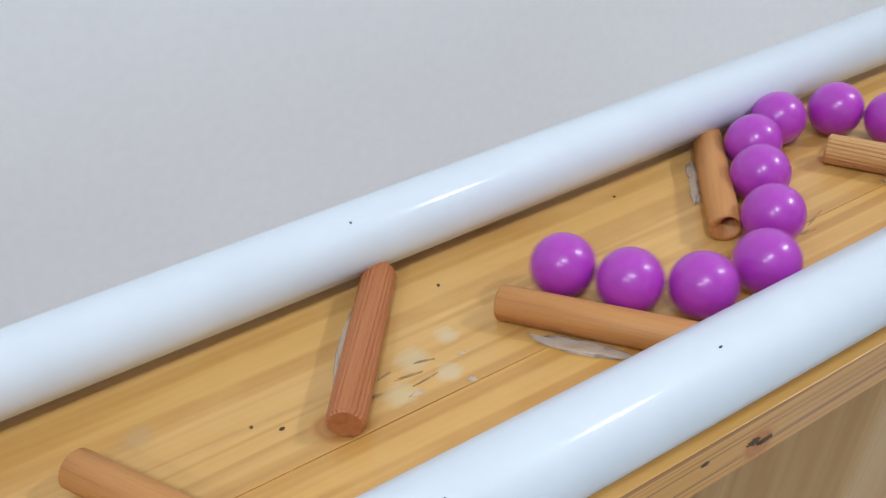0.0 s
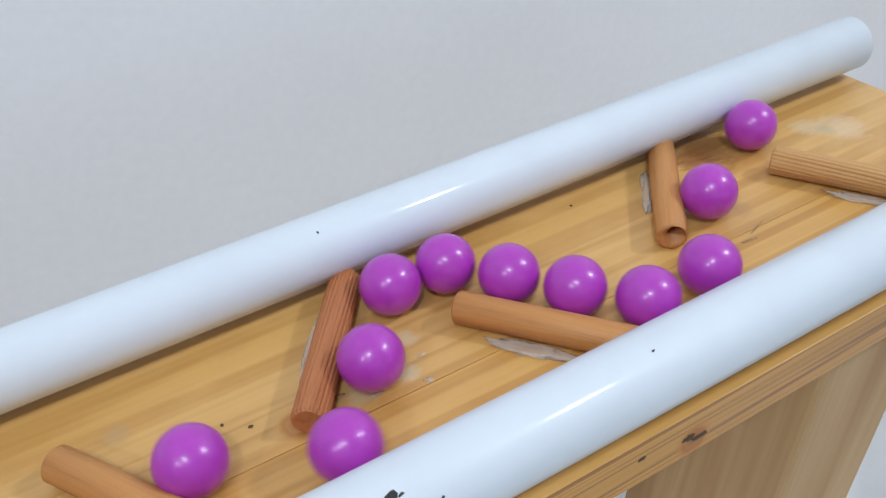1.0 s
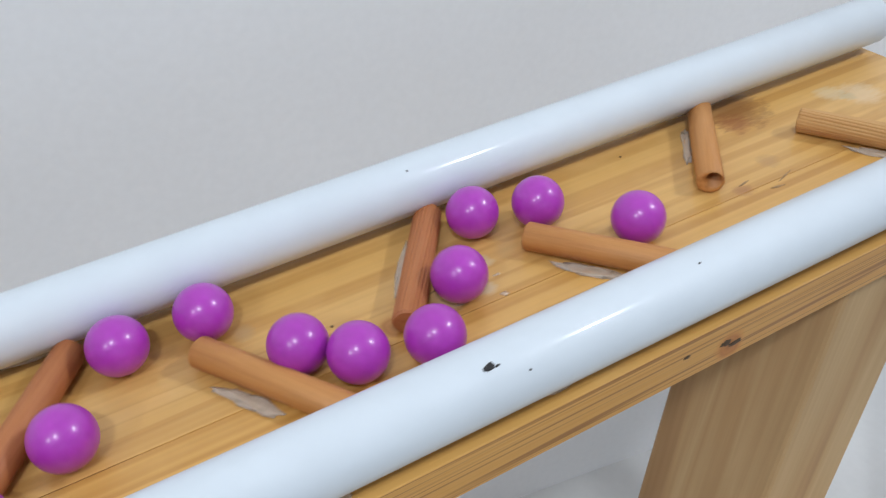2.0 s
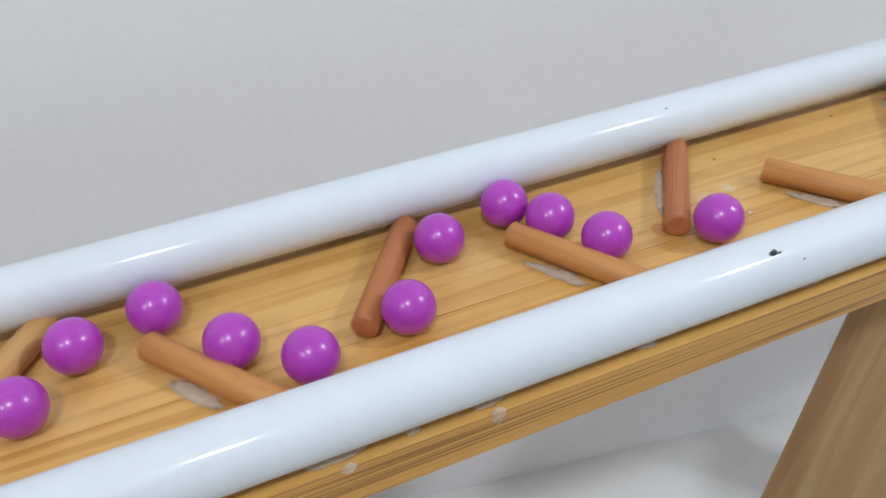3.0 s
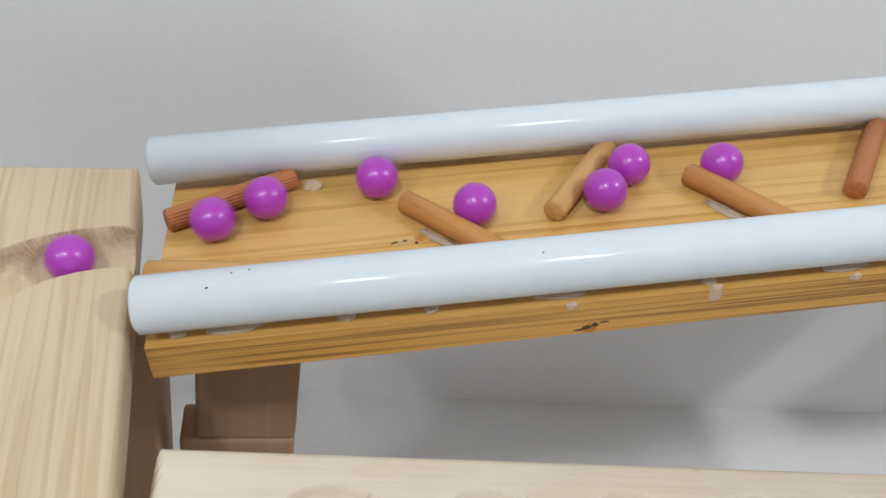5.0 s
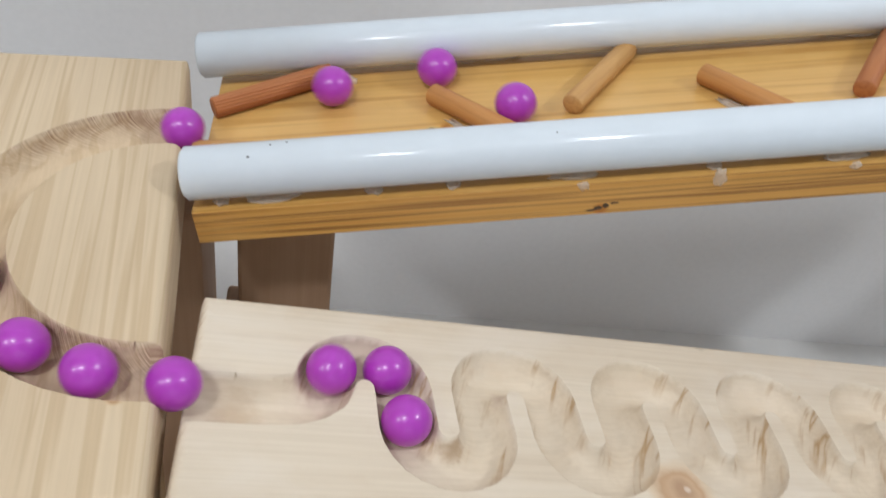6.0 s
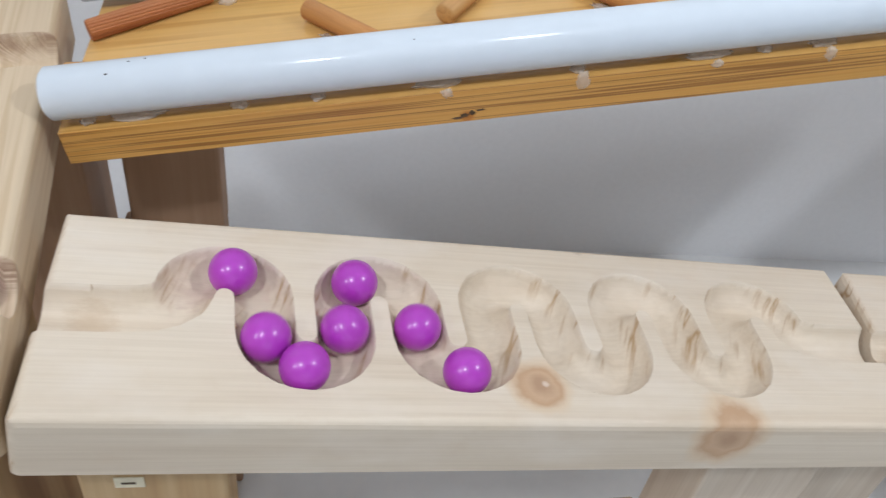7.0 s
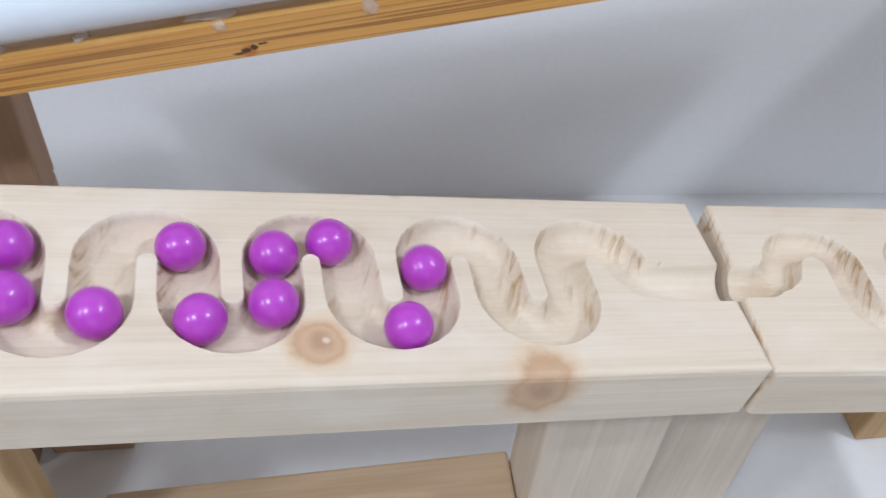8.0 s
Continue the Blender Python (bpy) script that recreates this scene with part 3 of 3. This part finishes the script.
# ---- the balls' run: seconds, millimetres along the way, millimetres beside it ----
RUNS = [
    [(0, 222, -1.0), (0.2, 244, -2.3), (0.5, 281, 2.1), (0.8, 336, 0.3), (1, 356, 0.1), (1.2, 387, 0.9), (2.3, 518, 0.0), (2.5, 541, -1.8), (2.7, 566, 3.0), (3, 615, 2.1), (3.3, 657, -1.0), (3.5, 683, 0.6), (3.7, 708, 0.4), (4, 763, -4.5), (4.2, 807, 1.7), (4.5, 865, 0.0), (4.7, 904, 0.0), (5.8, 1116, 0.0), (6, 1143, 0.0), (6.2, 1175, 0.0), (6.3, 1188, 0.0), (6.4, 1202, 0.0), (6.5, 1215, 0.0), (6.6, 1230, 0.0), (6.7, 1244, 0.0), (6.8, 1259, 0.0), (6.9, 1273, 0.0), (7, 1287, 0.0), (7.3, 1335, 0.0), (7.5, 1363, 0.0), (7.8, 1408, 0.0), (8, 1439, 0.0)],
    [(0, 204, 0.4), (0.2, 226, 0.5), (0.5, 253, 0.9), (0.8, 297, -1.4), (1, 321, 3.0), (1.2, 351, 2.6), (2.3, 494, 2.1), (2.5, 520, -0.4), (2.7, 546, 1.4), (3, 589, -0.8), (3.3, 636, -1.7), (3.5, 666, 5.1), (3.7, 686, 0.7), (4, 728, -1.9), (4.2, 766, -1.2), (4.5, 833, 0.0), (4.7, 862, 0.0), (5.8, 1097, 0.0), (6, 1120, 0.0), (6.2, 1153, 0.0), (6.3, 1167, 0.0), (6.4, 1181, 0.0), (6.5, 1195, 0.0), (6.6, 1208, 0.0), (6.7, 1221, 0.0), (6.8, 1233, 0.0), (6.9, 1245, 0.0), (7, 1258, 0.0), (7.3, 1306, 0.0), (7.5, 1338, 0.0), (7.8, 1374, 0.0), (8, 1407, 0.0)],
    [(0, 186, 0.1), (0.2, 207, 0.0), (0.5, 233, -0.7), (0.8, 271, -1.6), (1, 294, 0.2), (1.2, 327, -0.3), (2.3, 459, -0.8), (2.5, 490, 0.2), (2.7, 517, 3.2), (3, 562, -1.9), (3.3, 604, -5.8), (3.5, 638, 2.1), (3.7, 665, 6.0), (4, 708, 1.2), (4.2, 731, -0.7), (4.5, 794, -1.9), (4.7, 845, 0.0), (5.8, 1070, 0.0), (6, 1097, 0.0), (6.2, 1130, 0.0), (6.3, 1144, 0.0), (6.4, 1158, 0.0), (6.5, 1172, 0.0), (6.6, 1185, 0.0), (6.7, 1198, 0.0), (6.8, 1211, 0.0), (6.9, 1215, 0.0), (7, 1219, 0.0), (7.3, 1255, 0.0), (7.5, 1285, 0.0), (7.8, 1325, 0.0), (8, 1353, 0.0)],
    [(0, 166, 0.1), (0.2, 184, 1.4), (0.5, 215, -0.3), (0.8, 248, -1.3), (1, 264, 0.7), (1.2, 298, -0.9), (2.3, 433, 0.4), (2.5, 465, 0.3), (2.7, 491, 1.2), (3, 531, 0.0), (3.3, 571, -2.8), (3.5, 600, -2.8), (3.7, 627, -0.3), (4, 670, 1.7), (4.2, 698, -2.8), (4.5, 739, 3.4), (4.7, 789, 0.7), (5.8, 1004, 0.0), (6, 1037, 0.0), (6.2, 1074, 0.0), (6.3, 1089, 0.0), (6.4, 1104, 0.0), (6.5, 1119, 0.0), (6.6, 1134, 0.0), (6.7, 1150, 0.0), (6.8, 1166, 0.0), (6.9, 1180, 0.0), (7, 1194, 0.0), (7.3, 1231, 0.0), (7.5, 1258, 0.0), (7.8, 1299, 0.0), (8, 1328, 0.0)],
    [(0, 143, -0.6), (0.2, 162, 1.5), (0.5, 193, 1.6), (0.8, 229, 1.5), (1, 243, 0.2), (1.2, 265, -1.4), (2.3, 399, 1.1), (2.5, 426, -0.8), (2.7, 454, -2.7), (3, 505, -0.1), (3.3, 547, -0.4), (3.5, 573, 1.0), (3.7, 598, -3.2), (4, 643, 0.1), (4.2, 667, -1.0), (4.5, 708, 0.2), (4.7, 737, -0.6), (5.8, 980, 0.0), (6, 1011, 0.0), (6.2, 1049, 0.0), (6.3, 1062, 0.0), (6.4, 1076, 0.0), (6.5, 1089, 0.0), (6.6, 1105, 0.0), (6.7, 1121, 0.0), (6.8, 1136, 0.0), (6.9, 1152, 0.0), (7, 1167, 0.0), (7.3, 1211, 0.0), (7.5, 1235, 0.0), (7.8, 1274, 0.0), (8, 1305, 0.0)],
    [(0, 121, -1.2), (0.2, 143, -0.4), (0.5, 174, -0.2), (0.8, 211, 0.4), (1, 224, 0.3), (1.2, 245, -1.9), (2.3, 378, 2.7), (2.5, 396, -1.1), (2.7, 422, -0.7), (3, 468, 1.0), (3.3, 511, 0.2), (3.5, 533, -0.9), (3.7, 558, -2.2), (4, 603, 0.6), (4.2, 636, 5.7), (4.5, 678, 1.7), (4.7, 712, -1.7), (5.8, 953, 0.0), (6, 987, 0.0), (6.2, 1027, 0.0), (6.3, 1042, 0.0), (6.4, 1056, 0.0), (6.5, 1070, 0.0), (6.6, 1086, 0.0), (6.7, 1102, 0.0), (6.8, 1119, 0.0), (6.9, 1133, 0.0), (7, 1148, 0.0), (7.3, 1191, 0.0), (7.5, 1213, 0.0), (7.8, 1244, 0.0), (8, 1274, 0.0)],
    [(0, 102, 0.3), (0.2, 121, -0.9), (0.5, 154, 0.8), (0.8, 192, 1.4), (1, 205, 0.4), (1.2, 227, -0.6), (2.3, 356, 1.3), (2.5, 376, -0.1), (2.7, 393, 2.6), (3, 431, 0.7), (3.3, 479, -0.3), (3.5, 510, 1.1), (3.7, 530, -0.3), (4, 571, 1.0), (4.2, 598, 2.3), (4.5, 645, 1.1), (4.7, 673, 1.1), (5.8, 904, 0.0), (6, 949, 0.0), (6.2, 998, 0.0), (6.3, 1014, 0.0), (6.4, 1030, 0.0), (6.5, 1047, 0.0), (6.6, 1061, 0.0), (6.7, 1076, 0.0), (6.8, 1090, 0.0), (6.9, 1102, 0.0), (7, 1113, 0.0), (7.3, 1162, 0.0), (7.5, 1193, 0.0), (7.8, 1218, 0.0), (8, 1240, 0.0)],
    [(0, 83, -0.7), (0.2, 99, -0.2), (0.5, 128, -1.4), (0.8, 175, -1.2), (1, 186, 2.6), (1.2, 209, 0.1), (2.3, 328, 1.2), (2.5, 353, 0.4), (2.7, 373, 2.6), (3, 397, -0.5), (3.3, 432, -3.8), (3.5, 469, 1.4), (3.7, 494, -0.2), (4, 528, -0.7), (4.2, 554, -5.9), (4.5, 593, -0.8), (4.7, 630, 0.0), (5.8, 804, -1.9), (6, 830, 0.0), (6.2, 865, 0.0), (6.3, 881, 0.0), (6.4, 900, 0.0), (6.5, 920, 0.0), (6.6, 940, 0.0), (6.7, 959, 0.0), (6.8, 979, 0.0), (6.9, 998, 0.0), (7, 1018, 0.0), (7.3, 1077, 0.0), (7.5, 1110, 0.0), (7.8, 1153, 0.0), (8, 1184, 0.0)],
    [(0, 65, -6.0), (0.2, 78, 0.4), (0.5, 108, -0.6), (0.8, 147, -3.4), (1, 164, -0.5), (1.2, 189, 1.9), (2.3, 292, 0.2), (2.5, 322, -0.6), (2.7, 349, 6.0), (3, 379, -0.1), (3.3, 404, -0.2), (3.5, 427, -0.0), (3.7, 455, -1.4), (4, 501, 0.9), (4.2, 515, -3.5), (4.5, 547, -2.3), (4.7, 573, -0.7), (5.8, 730, 1.5), (6, 763, 3.6), (6.2, 822, 0.0), (6.3, 851, 0.0), (6.4, 879, 0.0), (6.5, 886, 0.0), (6.6, 906, 0.0), (6.7, 927, 0.0), (6.8, 947, 0.0), (6.9, 968, 0.0), (7, 988, 0.0), (7.3, 1050, 0.0), (7.5, 1078, 0.0), (7.8, 1117, 0.0), (8, 1146, 0.0)],
    [(0, 48, -4.0), (0.2, 57, 1.0), (0.5, 70, -0.6), (0.8, 103, -2.6), (1, 125, -1.1), (1.2, 165, -2.6), (2.3, 264, 0.0), (2.5, 294, 0.7), (2.7, 322, 0.6), (3, 357, 0.3), (3.3, 383, -0.5), (3.5, 396, -2.2), (3.7, 417, -0.2), (4, 463, -0.2), (4.2, 487, 0.7), (4.5, 522, -0.1), (4.7, 552, -3.8), (5.8, 693, 1.0), (6, 716, -3.1), (6.2, 751, 0.6), (6.3, 775, -4.8), (6.4, 804, -6.0), (6.5, 819, 0.0), (6.6, 844, 0.0), (6.7, 865, 0.0), (6.8, 885, 0.0), (6.9, 905, 0.0), (7, 925, 0.0), (7.3, 984, 0.0), (7.5, 1024, 0.0), (7.8, 1083, 0.0), (8, 1123, 0.0)],
    [(0, 31, 0.0), (0.2, 40, 0.0), (0.5, 44, -0.2), (0.8, 65, -1.9), (1, 74, -2.1), (1.2, 99, -2.9), (2.3, 239, -0.9), (2.5, 261, -1.9), (2.7, 275, -3.3), (3, 311, 1.3), (3.3, 351, -0.4), (3.5, 372, -2.5), (3.7, 390, -1.5), (4, 432, 0.3), (4.2, 464, 3.9), (4.5, 495, 0.0), (4.7, 513, -0.3), (5.8, 649, -0.7), (6, 671, -0.7), (6.2, 704, 0.7), (6.3, 719, -5.3), (6.4, 736, -0.2), (6.5, 744, 6.0), (6.6, 767, 3.9), (6.7, 795, -3.4), (6.8, 827, 0.0), (6.9, 855, 0.0), (7, 876, 0.0), (7.3, 939, 0.0), (7.5, 982, 0.0), (7.8, 1045, 0.0), (8, 1087, 0.0)],
]


def the_way():
    pts = [RAMP @ Vector((x, y, BALL_R)) for x, y in ZIGZAG]
    pts += [TURN @ Vector((x, y, BALL_R - TURN_W)) for x, y in turn_line() if x < .005]
    pts += [SNAKE @ Vector((x, y, BALL_R - SNAKE_W)) for x, y in snake_line() if x > 0]
    w = np.array(densify([tuple(p) for p in pts]))
    for _ in range(6):
        w[1:-1] = (w[:-2] + 2 * w[1:-1] + w[2:]) / 4
    return w, np.r_[0, np.cumsum(np.linalg.norm(np.diff(w, axis=0), axis=1))]


def glide(ts, vs, t):
    """Monotone cubic between the given values."""
    h, d = np.diff(ts), np.diff(vs) / np.diff(ts)
    m = np.r_[d[0], np.where(d[:-1] * d[1:] > 0, 2 * d[:-1] * d[1:] / np.where(d[:-1] + d[1:] == 0, 1, d[:-1] + d[1:]), 0), d[-1]]
    k = int(np.clip(np.searchsorted(ts, t) - 1, 0, len(h) - 1))
    u = (t - ts[k]) / h[k]
    return (1 + 2 * u) * (1 - u) ** 2 * vs[k] + u * (1 - u) ** 2 * h[k] * m[k] + u * u * (3 - 2 * u) * vs[k + 1] + u * u * (u - 1) * h[k] * m[k + 1]


def motions():
    w, far = the_way()
    normal = (RAMP.to_3x3() @ Vector((0, 0, 1))).normalized()
    ahead = None
    for ob, run in zip(BALLS, RUNS):
        ts, ss, offs = (np.array(c, float) for c in zip(*run))
        rows, turn, last, here = [], Matrix.Identity(3), None, []
        for k in range(241):
            t = k / 30
            s, off = glide(ts, ss, t) / 1000, float(np.interp(t, ts, offs)) / 1000
            for _ in range(40):
                p, q = (Vector([float(np.interp(s + e, far, w[:, c])) for c in range(3)]) for e in (0, .003))
                p = p + normal.cross(q - p).normalized() * off
                if ahead is None or (p - ahead[k]).length > 1.97 * BALL_R:
                    break
                s -= .0005
            here.append(p)
            if last is not None and (p - last).length > 1e-6:
                step = p - last
                turn = Matrix.Rotation(min(step.length / BALL_R, 1.4), 3, normal.cross(step).normalized()) @ turn
            last = p
            rows.append((t, Matrix.Translation(p) @ turn.to_4x4()))
        walk(ob, rows)
        ahead = here


motions()
